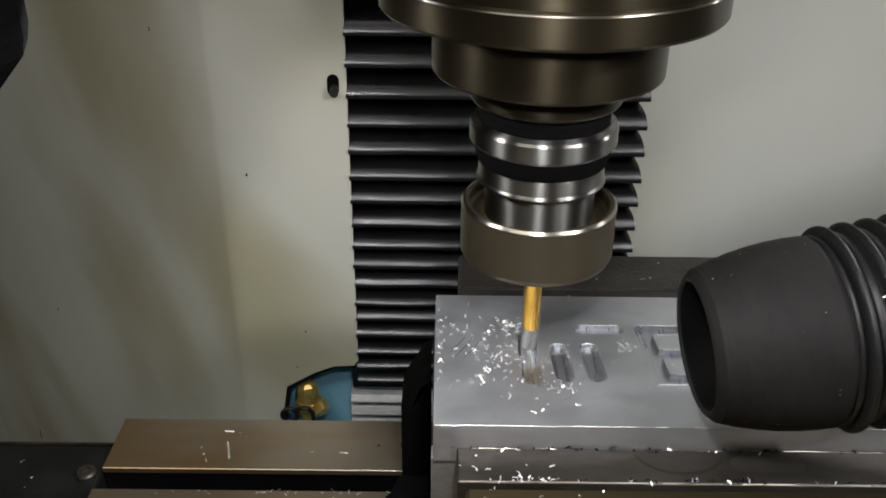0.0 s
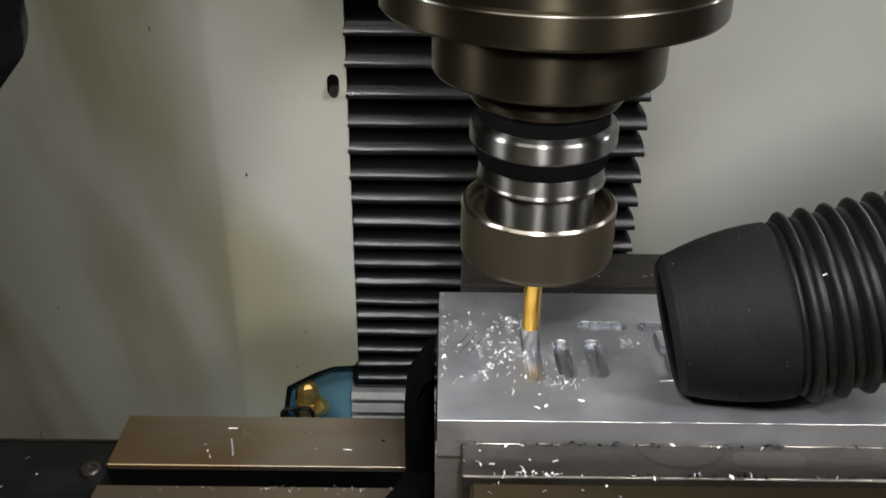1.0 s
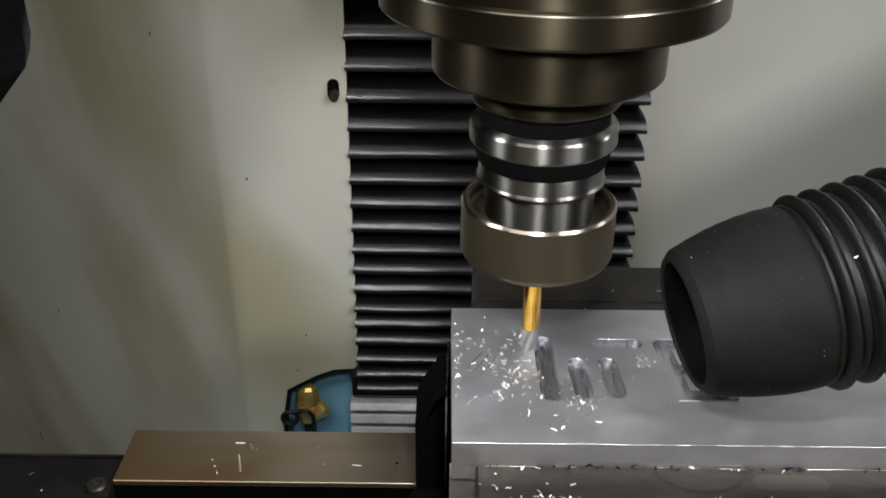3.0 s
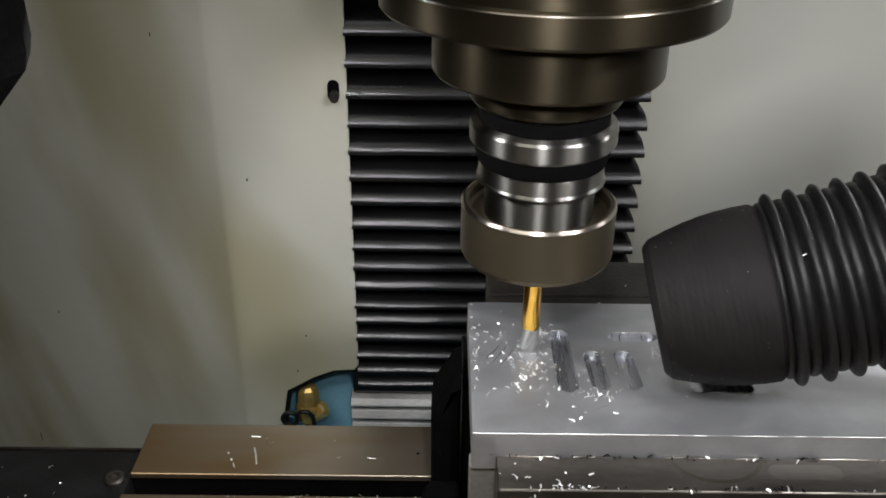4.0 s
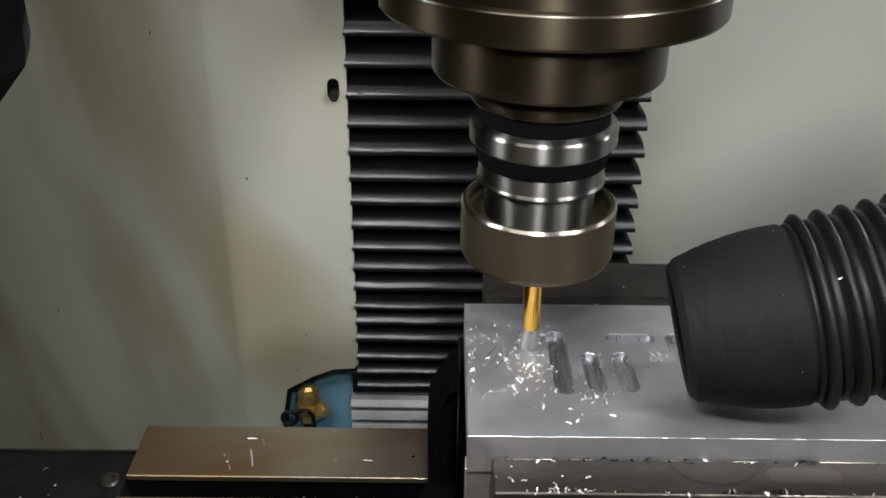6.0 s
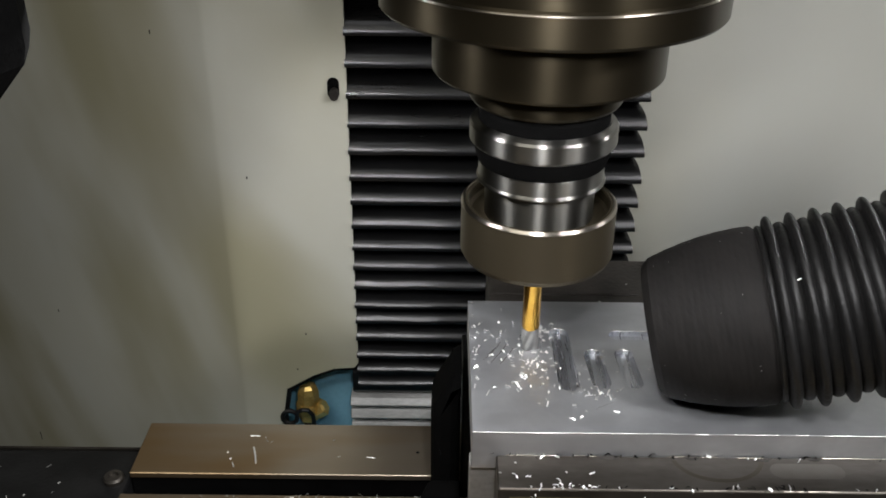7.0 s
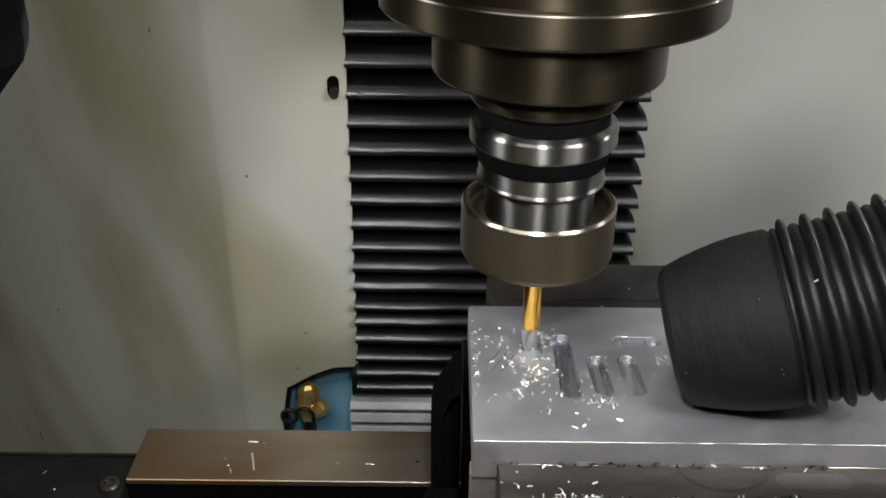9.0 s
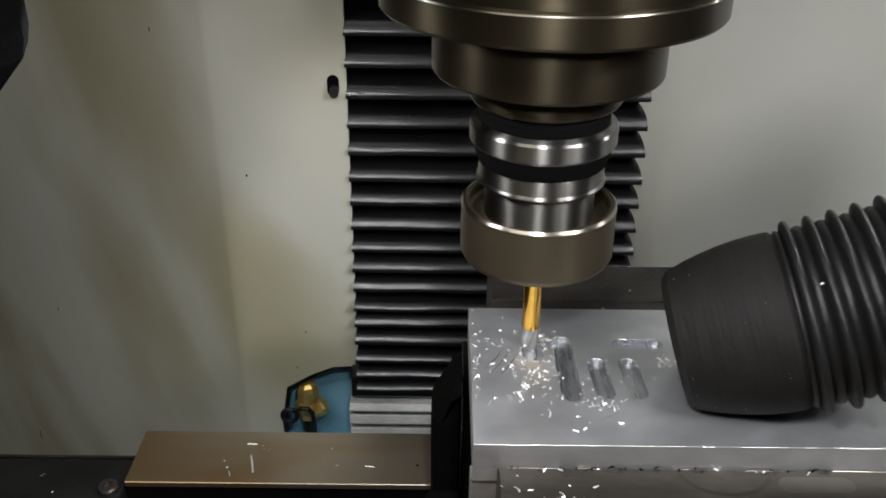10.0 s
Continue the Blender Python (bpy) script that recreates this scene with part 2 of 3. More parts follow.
def build_panels():
    """Two cream sheet guards beside the column; the left one has a notch cut into its lower corner."""
    z0, z1 = -679, 330
    left = thing("splash_guard", (-250, 461, z0), "cream enamelled sheet-metal guard with a notched lower corner, faint stains and painted shade bands", "splash guard", "guards beside the column")
    sheet = prism([(-104.5, z0), (-101.7, z0), (-100.8, -374.2), (-96.4, -348.1), (-79.1, -337.5), (-66.5, -332.2), (-54.0, -331.3), (-51.3, -327.9), (-51.3, z1), (-104.5, z1)], 457.4, 460, "y")
    bend = [(-104.5, 457.4), (-113, 457.4), (-116, 457.6), (-119, 458.0), (-122, 458.6), (-125, 459.6), (-460, 721.3)]
    prism(bend + [(x + 0.8, y + 2.6) for x, y in reversed(bend[1:])] + [(-104.5, 460)], z0, z1, "z", bm=sheet)
    part("sheet", sheet, STAINED_SHADED, left, smooth=24)
    # Black strip put in for the shaded gap between the sheet and the column.
    part("notch_shade_strip", prism([(-104.5, -400), (-98.6, -400), (-98.2, -375), (-94.2, -351.4), (-78.2, -341.0), (-65.8, -335.7), (-53.0, -334.9), (-53.0, -318), (-104.5, -318)], 460.3, 464.0, "y"), BLACK, left, "black strip for the shaded gap behind the notch")
    slot = capsule(-58.2, 0, -58.2, 5.4, 3.1, 0, 0.5)
    pin = capsule(-57.6, -0.6, -57.6, 1.0, 2.3, -1.5, 4.2)
    for bm in (slot, pin):
        for v in bm.verts:
            x, y, z = v.co
            v.co = (x, 457.3 - z, -155.6 + y)
    part("slot_rim", slot, BLACK_SHADE, left, "dark oblong mounting slot")
    part("slot_pin", pin, CAST, left)
    right = thing("splash_guard", (290, 478, z0), "plain cream enamelled sheet-metal guard beside the column", "splash guard", "guards beside the column")
    part("sheet", box(62, 520, 477, 480, z0, z1, 0.6), CREAM, right)
    part("folded_edge", box(520.2, 523, 440, 480, z0, z1, 0.6), CREAM, right)
    return left, right


def stains():
    """Small dark scratches and specks on the left guard."""
    bm = bmesh.new()
    for x, z, w, hgt in ((-257.0, -387.7, 1.0, 9), (-227.6, -292.2, 1.0, 2.4), (-149.5, -124.4, 1.1, 2.2), (-88.7, -332.7, 0.8, 0.8), (-82.0, -306.7, 0.7, 1.0), (-108.0, -204.4, 0.8, 1.4)):
        k = 1.0 if x > -120 else 361.9 / (457 + 0.781 * x)
        box(k * x - w / 2, k * x + w / 2, 457.0 * k, 457.0 * k + 0.9 * (k > 1) + 0.36, k * z - hgt / 2, k * z + hgt / 2, 0, bm)
    single("guard_specks", bm, (-250, 457.2, -470), CAST, "small dark specks and scratches on the cream guard", "dirt", kind="stuff")


build_frame()
build_panels()
stains()


def build_fitting():
    """A brass oil elbow with a loop of black cable, fixed to the column behind the notch."""
    ob = thing("oil_fitting", (-94, 470, -395), "brass elbow fitting with a black wire loop on the teal column", "pipe fitting")
    cx, cy = -85, 466
    part("elbow", lathe([(0.1, -350), (3.5, -350.5), (5.8, -352.4), (6.9, -356), (7.0, -364), (0.1, -364)], cx, cy, 7), BRASS, ob)
    part("collar", lathe([(0.1, -377), (6.8, -377), (7.4, -376), (7.4, -372), (8.3, -371), (8.3, -366), (7.6, -364.3), (0.1, -364.3)], cx, cy, 6), BRASS, ob)
    side = lathe([(0.1, 0), (5.4, 0), (5.8, 0.8), (5.8, 7), (4.2, 8), (0.1, 8)], 0, 0, 6, axis="x")
    bmesh.ops.rotate(side, verts=side.verts, cent=(0, 0, 0), matrix=Matrix.Rotation(radians(-35), 3, "Y"))
    bmesh.ops.translate(side, verts=side.verts, vec=(cx + 4, cy, -372))
    part("side_nut", side, BRASS, ob)
    loop = [(-95.4 + 4.6 * math.cos(a), 454.6 - 0.25 * a, -367.4 + 4.6 * math.sin(a)) for a in [k * 0.3 for k in range(22)]]
    tail = [(-90.6, 452.8, -362.6), (-87, 452.6, -360.6), (-83.4, 452.6, -360.9), (-80.8, 452.8, -364.4), (-80.3, 453.4, -369.5), (-81.2, 454.4, -375), (-83.0, 456, -384), (-85, 458, -396)]
    part("cable", tube(loop + tail, 1.4, 10), BLACK, ob, "thin black cable bent into a loop")
    single("fitting_stem", tube([(cx, cy, -376), (cx, cy, -470)], 4, 12), (cx, cy, -470), BLACK, "black pipe below the brass fitting", "pipe")


build_fitting()

PLEAT_TOPS = []


def build_bellows():
    """Black pleated way cover hung before the column, one rigid pleat after another."""
    ob = thing("bellows", (27, 466, -390), "glossy black pleated bellows hanging before the column", "bellows")
    rng = random.Random(7)
    lips = [40, 24, 8, -8, -24, -40, -56, -72, -88, -104] + [-126.0, -142.7, -159.6, -175.8, -190.8, -206.2, -221.0, -235.8, -249.5, -262.1, -275.3, -287.6, -298.5, -310.1, -322.6, -333.2, -343.6]
    for z, below in zip(lips, lips[1:] + [-353]):
        step = z - below
        bm = bmesh.new()
        j = rng.uniform(-0.6, 0.6)
        outline = [(475, 0.64 * step), (469, 0.60 * step), (464.0, 0.52 * step), (460.6, 0.41 * step), (458.7 + j, 0.29 * step), (457.4 + j, 0.16 * step), (456.7 + j, 0.05 * step), (456.9 + j, -0.03 * step), (459, -0.08 * step), (468, -0.22 * step), (475, -0.36 * step)]
        cols = []
        n = 24
        for i in range(n + 1):
            f = i / n
            col = []
            for y, dz in outline:
                out = (474 - y) / 18
                x = -50.2 - 1.7 * out + f * (155.2 + 4.6 * out)
                wob = 0.5 * noise.noise(Vector((f * 6, z * 0.13, y * 0.02))) * out
                col.append(bm.verts.new((x, y + wob, z + dz + 0.7 * wob)))
            cols.append(col)
        for a, b in zip(cols, cols[1:]):
            for k in range(len(outline) - 1):
                bm.faces.new((a[k], b[k], b[k + 1], a[k + 1]))
        bm.faces.new(cols[0]), bm.faces.new(cols[-1])
        bmesh.ops.recalc_face_normals(bm, faces=bm.faces)
        piece = part("pleat", bm, PLEAT, ob, smooth=60)
        g = min(1, max(0, (-z - 110) / 222)) ** 2
        PLEAT_TOPS.append((piece, g))
    rail = part("lower_flap", prism([(475.4, -322), (469, -324), (462, -338), (460.5, -350), (463, -353), (475.4, -353)], -55.5, 106, "x", 0.4), PLEAT, ob)
    PLEAT_TOPS.append((rail, 1.0))
    for z0, z1 in ((-359.8, -354.6), (-369.6, -363.6), (-381, -374)):
        bar = part("clamp_bar", prism([(470, z1), (459, z1), (456, z0 + 1.5), (457, z0), (470, z0)], -57.0, 104, "x", 0.5), BARS, ob, "grey-black clamp bar at the bellows' foot")
        PLEAT_TOPS.append((bar, 1.0))
    part("backing_sheet", box(-52.4, 106, 475.9, 477.6, -400, 330, 0), BLACK_SHADE, ob)
    part("backing_edge", box(-75, -52.6, 475.9, 477.6, -330, 330, 0), BLACK_SHADE, ob)
    back = part("backing", box(-50, 100, 470.2, 475.5, -400, -352.5, 0.5), BLACK, ob)
    PLEAT_TOPS.append((back, 1.0))
    return ob


BARS = material("grey_bellows_bar", (0.62, 0.62, 0.60), 0.34, 0.0, dark=(0.30, 0.30, 0.29), scale=60, bump=0.2, fine=700, stretch=(0.3, 1, 1))
build_bellows()

SX, SY = 30.7, 267.2


def build_spindle():
    """Spindle nose, tool holder, collet nut and end mill on one upright axis, under the head."""
    head = thing("spindle_head", (SX, SY, -145), "spindle head with turned steel nose, tool holder and gold end mill", "milling spindle")
    part("head_casting", box(-27, 108, 215, 446, -14, 300, 8), GREY, head, "grey painted head casting")
    part("nose_flange", lathe([(10, -12), (49.3, -12), (49.3, -54.3), (49.9, -54.9), (50.2, -55.5), (50.2, -63.2), (49.4, -64.2), (30, -64.2), (10, -64.2)], SX, SY, 128), DULL, head, "brown-tinted turned steel flange")
    # Thin bright ring draws the highlight that the brown chamfer doesn't catch.
    part("flange_glint", lathe([(50.0, -55.1), (50.25, -55.25), (50.34, -55.45), (50.25, -55.65), (50.0, -55.75)], SX, SY, 128, closed=True), STEEL, head, "bright line added as the glint on the flange's chamfer")
    part("nose", lathe([(10, -64.4), (34.8, -64.4), (34.8, -82.4), (34.2, -83.3), (10, -83.3)], SX, SY, 96), DULL, head)
    part("drive_ring", lathe([(10, -83.5), (23.3, -83.5), (23.3, -91.4), (22.6, -92.4), (10, -92.4)], SX, SY, 96), DULL, head)
    holder = part("tool_holder", lathe([(10, -92.6), (16.5, -92.6), (16.5, -98.5), (20.6, -98.6),
                                        (22.5, -99.3), (23.0, -100.1), (23.0, -105.0), (22.3, -105.8), (18.4, -108.4), (18.0, -109.4), (18.0, -111.2), (19.6, -111.8), (19.9, -112.4), (19.9, -117.2), (20.3, -117.6), (20.5, -118.0), (20.3, -118.5), (19.0, -119.0), (17.9, -119.5),
                                        (17.6, -120.0)] + [(17.6 - 0.06 * (k % 2), -120.6 - 0.6 * k) for k in range(19)] + [(17.4, -133), (10, -133)], SX, SY, 96), BRIGHT, head, "polished steel tool holder with ground grooves")
    # Two black fillers darken the groove and the collar gap in place of shade.
    part("groove_shade_fill", lathe([(12, -105.6), (21.7, -105.6), (21.2, -109), (20.3, -112.0), (12, -112.0)], SX, SY, 96), BLACK_SHADE, holder, "black filler for the shade in the gripping groove")
    part("collar_shade_fill", lathe([(10, -92.8), (19.6, -92.8), (20.3, -95.0), (20.3, -98.4), (10, -98.4)], SX, SY, 96), BLACK_SHADE, holder)
    part("collet_nut", lathe([(17.5, -131), (21.6, -131), (22.4, -130), (22.6, -127.0), (23.0, -126.6), (24.2, -126.6), (25.0, -127.5), (25.1, -143.8), (24.2, -145.6), (22, -146.2), (5, -146.2), (5, -140), (17.5, -140)],
                             SX, SY, 112, closed=True), NUT, holder, "brown-black smooth collet nut")
    part("nut_rim", lathe([(23.7, -126.65), (23.9, -126.4), (24.5, -126.4), (25.08, -127.2), (25.14, -127.5), (24.6, -127.4), (23.8, -127.0)], SX, SY, 112, closed=True), STEEL, holder, "bright worn rim")
    part("collet", lathe([(3.2, -141), (4.9, -141), (4.9, -147.2), (4.4, -147.8), (3.2, -147.8)], SX, SY, 40, closed=True), STEEL, holder)
    part("end_mill", lathe([(0.5, -135), (3.15, -135), (3.15, -175.0), (2.9, -176.2), (0.5, -176.2)], SX, SY, 32), GOLD, holder, "gold titanium-coated end mill shank")
    flute = bmesh.new()
    rings = []
    for k in range(26):
        z = -175.8 - 9.3 * k / 25
        ring = []
        for j in range(32):
            a = 2 * math.pi * j / 32
            r = 3.1 - 1.2 * (0.5 + 0.5 * math.cos(3 * a)) ** 2
            ring.append(flute.verts.new((SX + r * math.cos(a + z * 0.16), SY + r * math.sin(a + z * 0.16), z)))
        rings.append(ring)
    for a, b in zip(rings, rings[1:]):
        for j in range(32):
            flute.faces.new((a[j], a[(j + 1) % 32], b[(j + 1) % 32], b[j]))
    flute.faces.new(rings[0]), flute.faces.new(rings[-1])
    bmesh.ops.recalc_face_normals(flute, faces=flute.faces)
    part("cutting_end", flute, GROUND, holder, "bright fluted cutting end")
    return head, holder


SPINDLE, HOLDER = build_spindle()

# ---- table, vise and workpiece: all carried along x and y ----
CARRIED = []
TZ, BZ = -281.1, -182.3          # tops of the table and of the block


def build_table():
    ob = thing("milling_table", (0, 240, -330), "oil-stained steel milling table with T-slots", "machine table")
    CARRIED.append(ob)
    slots = ((296.4, 309.3), (231, 244), (166, 179))
    edges = [343.7] + [v for s in slots for v in (s[1], s[0])] + [120]
    for k in range(0, len(edges), 2):
        part("table_bar", box(-150.7, 420, edges[k + 1], edges[k], TZ - 3, TZ, 0.35, segments=1), PLATE, ob)
        # Steel below the bars is coloured black for the shade inside the slots.
        part("shaded_slot_wall", box(-150.4, 420, edges[k + 1] + 1, edges[k] - 1, TZ - 30, TZ - 3.05, 0), BLACK_SHADE, ob)
    part("table_body", box(-149.5, 420, 122, 342.5, TZ - 48, TZ - 30.2, 1), CAST, ob)
    for y0, y1 in slots:
        # floor blackened for the same shade
        part("slot_floor", box(-149.8, 420, y0 + 0.2, y1 - 0.2, TZ - 30, TZ - 24.0, 0), BLACK, ob)
    bracket = part("end_bracket", box(-420, -151.2, 130, 328.6, TZ - 60, TZ - 3.5, 2.0), BLACK, ob, "black end bracket of the table, speckled with swarf")
    part("bracket_edge", box(-419, -151.6, 328.7, 329.9, TZ - 8, TZ - 3.2, 0.3), JAW, ob, "bright thin edge strip")
    for x, y in ((-157.5, 308), (-172, 262)):
        part("cap_screw", lathe([(0.1, TZ - 3.6), (4.4, TZ - 3.6), (4.5, TZ - 1.6), (3.8, TZ - 0.6), (2.4, TZ - 0.5), (2.2, TZ - 2.0), (0.1, TZ - 2.0)], x, y, 24), JAW, bracket)
    for x0, y0, x1, y1, w in ((-98.6, 327.1, -95.6, 316.0, 0.45), (-101.5, 335.0, -97.0, 334.8, 0.4), (-46, 321, -42, 320.5, 0.25)):
        part("scratch", tube([(x0, y0, TZ - 0.1), ((x0 + x1) / 2 + 0.2, (y0 + y1) / 2, TZ - 0.05), (x1, y1, TZ - 0.1)], w, 6), CHIP, ob, "bright scratch in the steel")
    saddle = thing("saddle", (0, 260, -429.5), "teal cast saddle under the milling table", "machine saddle")
    part("saddle_body", box(-120, 160, 130, 338, -429.5, TZ - 48.5, 4), TEAL, saddle)
    return ob, saddle


TABLE_OB, SADDLE = build_table()


def build_vise():
    ob = thing("machine_vise", (75, 250, TZ), "worn steel machine vise bolted to the table", "vise")
    CARRIED.append(ob)
    part("bed", box(8, 142, 90, 346, TZ, TZ + 34, 2), CAST, ob)
    part("fixed_jaw", prism([(6.6, TZ + 34.2), (140, TZ + 34.2), (146, -215), (141, -203.5), (138.5, -191.6), (136.5, -190.6), (8, -190.6), (6.6, -192)], 317.4, 345.5, "y", 0.8), CAST, ob, "dark oily fixed jaw")
    part("rear_jaw_plate", box(6.6, 146, 298.1, 317.2, TZ + 34.2, -191.2, 0.6), CAST, ob)
    part("front_jaw_plate", box(4.9, 141.5, 205.7, 220.9, TZ + 34.2, -190.8, 0.5, segments=1), JAW, ob, "scratched steel jaw plate with dents along its edge")
    part("moving_jaw", box(7.4, 139, 96, 205.5, TZ + 34.2, -192.6, 1.2, segments=1), OILED, ob, "brown oil-stained top of the moving jaw")
    part("jaw_end", box(-3.6, 6.4, 300, 340, TZ + 0.4, -226, 0.6), BLACK, ob, "black end face of the vise body")
    # Thin bright bars draw the highlight along the worn jaw edges.
    for x0, x1, y, z, r in ((5.6, 62, 205.9, -190.95, 0.22), (66, 84, 205.9, -191.0, 0.16), (90, 128, 205.9, -191.0, 0.18), (8, 24, 220.6, -190.95, 0.2),
                            (29, 36, 220.6, -190.95, 0.24), (58, 74, 220.6, -190.95, 0.22), (80, 88, 220.3, -190.9, 0.32), (104, 137, 220.6, -190.95, 0.18)):
        part("edge_highlight", tube([(x0, y, z), (x0 * 0.7 + x1 * 0.3, y + 0.08, z + 0.04), (x0 * 0.3 + x1 * 0.7, y - 0.06, z), (x1, y, z)], r, 6), STEEL, ob, "bright line on the jaw plate's worn edge, drawn for its highlight")
    for x0, x1, y in ((36, 44, 219.6), (63, 69, 219.7), (84, 91, 219.3), (101, 107, 219.8)):
        part("dent", prism([(x0, y + 1.2), (x0 + 1.5, y - 0.5), (x1 - 2, y - 0.7), (x1, y + 1.2)], -191.2, -190.76, "z"), CAST, ob, "dark dent in the edge")
    arc = [math.pi * (1.06 + 0.88 * k / 20) for k in range(21)]
    ring = [(73.5 + 14.6 * math.cos(a), 221.0 + 11.6 * math.sin(a)) for a in arc] + [(73.5 + 13.2 * math.cos(a), 221.0 + 10.2 * math.sin(a)) for a in reversed(arc)]
    part("stain_ring", prism(ring, -190.81, -190.77, "z"), OILMARK, ob, "dark oil ring on the jaw plate")
    part("worn_patch", capsule(92, 214.6, 108, 214.6, 3.4, -190.81, -190.77), GROUNDED, ob, "smooth worn patch on the jaw plate")
    return ob


build_vise()


GROOVES = [(29.6, 275.8, 30.0, 245.8, 3.35), (40.2, 263.0, 41.0, 247.0, 3.1), (51.0, 263.2, 51.8, 247.2, 3.1), (50.4, 275.2, 62.4, 275.2, 2.7),
           (71.8, 275.2, 87.8, 275.2, 2.8), (71.8, 275.2, 73.6, 246.0, 2.8), (88.2, 275.0, 88.8, 260.4, 2.7), (74.0, 260.2, 88.6, 260.2, 2.6), (74.4, 245.8, 88.8, 245.8, 2.8)]
POCKET = (19.2, 273.4, 19.2, 267.6, 3.75)


def groove_cutter(x0, y0, x1, y1, r, floor, flare):
    """A round-ended cutter whose flared mouth leaves a bright broken edge."""
    bm = capsule(x0, y0, x1, y1, r, floor, BZ - 0.5)
    lid = max(bm.faces, key=lambda f: f.calc_center_median().z)
    for rise, grow in ((0.9, flare), (1.5, 0.0)):
        grown = bmesh.ops.extrude_face_region(bm, geom=[lid])["geom"]
        bmesh.ops.delete(bm, geom=[lid], context="FACES_ONLY")
        lid = next(g for g in grown if isinstance(g, bmesh.types.BMFace))
        way = Vector((x1 - x0, y1 - y0, 0))
        for v in lid.verts:
            flat = Vector((v.co.x, v.co.y, 0))
            along = min(1, max(0, (flat - Vector((x0, y0, 0))).dot(way) / way.length_squared))
            out = flat - (Vector((x0, y0, 0)) + along * way)
            v.co += out.normalized() * grow + Vector((0, 0, rise))
    bmesh.ops.recalc_face_normals(bm, faces=bm.faces)
    return bm


def build_block():
    rng = random.Random(3)
    sawn = [(146.3 + 0.2 * math.sin(k * 0.9) + rng.uniform(-0.5, 0.5), 221.2 + 76.6 * k / 34) for k in range(1, 34)]
    bm = prism([(-2.6, 221.2), (146.4, 221.2)] + sawn + [(146.2, 297.8), (-2.6, 297.8)], -196.7, BZ, "z", 0.13)
    block = new("workpiece", mesh_of("workpiece", bm, (72, 260, -196.7), ALU, 0))
    block.location = spot(72, 260, -196.7)
    BASES[block] = Vector((72, 260, -196.7))
    cutters = []
    for x0, y0, x1, y1, r in GROOVES + [POCKET]:
        cut = new("cutter", mesh_of("cutter", groove_cutter(x0, y0, x1, y1, r, BZ - 2.1 - 0.03 * len(cutters), 0 if r == POCKET[4] else 0.25), (0, 0, 0), SLOT, 0))
        cut.location = spot(0, 0, 0)
        cutters.append(cut)
        mod = block.modifiers.new("groove", "BOOLEAN")
        mod.operation, mod.solver, mod.object = "DIFFERENCE", "EXACT", cut
        mod.material_mode = "TRANSFER"
    bpy.context.view_layer.update()
    done = bpy.data.meshes.new_from_object(block.evaluated_get(bpy.context.evaluated_depsgraph_get()))
    block.modifiers.clear()
    old, block.data = block.data, done
    bpy.data.meshes.remove(old)
    for cut in cutters:
        bpy.data.objects.remove(cut)
    tagged(block, "milled aluminium block with engraved grooves, clamped in the vise", "workpiece")
    CARRIED.append(block)
    plug = part("pocket_floor", capsule(*POCKET[:4], 3.7, BZ - 6, BZ - 0.02), ALU, block, "floor of the pocket that is being cut", smooth=0)
    for x0, y0, x1, y1, w in ((10.7, 269.3, 4.5, 257.6, 0.15), (12.7, 266.4, 7.6, 256.9, 0.16), (9.1, 271.5, 3.3, 261.8, 0.13), (8, 268.6, 1.9, 259, 0.14), (46, 238.5, 34, 231.5, 0.10)):
        part("scratch", tube([(x0, y0, BZ - 0.12), ((x0 + x1) / 2 + 0.3, (y0 + y1) / 2, BZ - 0.06), (x1, y1, BZ - 0.12)], w, 6), JAW, block, "dark scratch across the top")
    # Torn edge lines, made bright to draw the glint of the lit rear walls.
    for x0, x1, y in ((49.6, 63.2, 277.95), (70.6, 87.6, 278.05), (76.8, 84.8, 262.9), (78.4, 89.6, 248.7), (75.8, 84.6, 272.3), (27.4, 31.8, 279.1), (38.4, 42.2, 266.0), (49.2, 53.0, 266.2), (71.2, 91.0, 242.9)):
        n = max(3, int((x1 - x0) / 1.6))
        part("lit_burr", tube([(x0 + (x1 - x0) * k / n, y + rng.uniform(-0.10, 0.10) - (0.6 if x1 - x0 < 5 and k in (0, n) else 0), BZ - 0.02 + rng.uniform(-0.05, 0.08)) for k in range(n + 1)], 0.19, 6), CHIP, block, "bright line on a groove's torn edge, drawn as the rear wall's glint")
    # Broken bright bars stand in for the glint on the block's front bevel.
    for x0, x1, r in ((-2.3, 52, 0.12), (53, 61, 0.08), (66, 70, 0.2), (78, 92, 0.12), (97, 101, 0.2), (106, 140, 0.11)):
        part("edge_glint", tube([(x0 + (x1 - x0) * k / 6, 221.25 + rng.uniform(-0.04, 0.04), BZ - 0.06) for k in range(7)], r, 6), CHIP, block, "bright line added as the front edge's glint")
    for x, sgn in ((120.4, 1), (124.9, -1)):
        arc = [(x + 1.6 * sgn * math.cos(a), 272.3 + 2.2 * math.sin(a), BZ - 0.02) for a in [k * 0.3 - 1.5 + math.pi for k in range(11)]]
        part("stamped_arc", tube(arc, 0.16, 5), CAST, block, "faint stamped arc")
    bar = single("parallel", box(-3.2, 143, 222.6, 229, TZ + 34.4, -196.9, 0.5), (70, 226, TZ + 34.4), GROUND, "ground steel parallel under the aluminium block", "parallel bar")
    CARRIED.append(bar)
    return plug


PLUG = build_block()


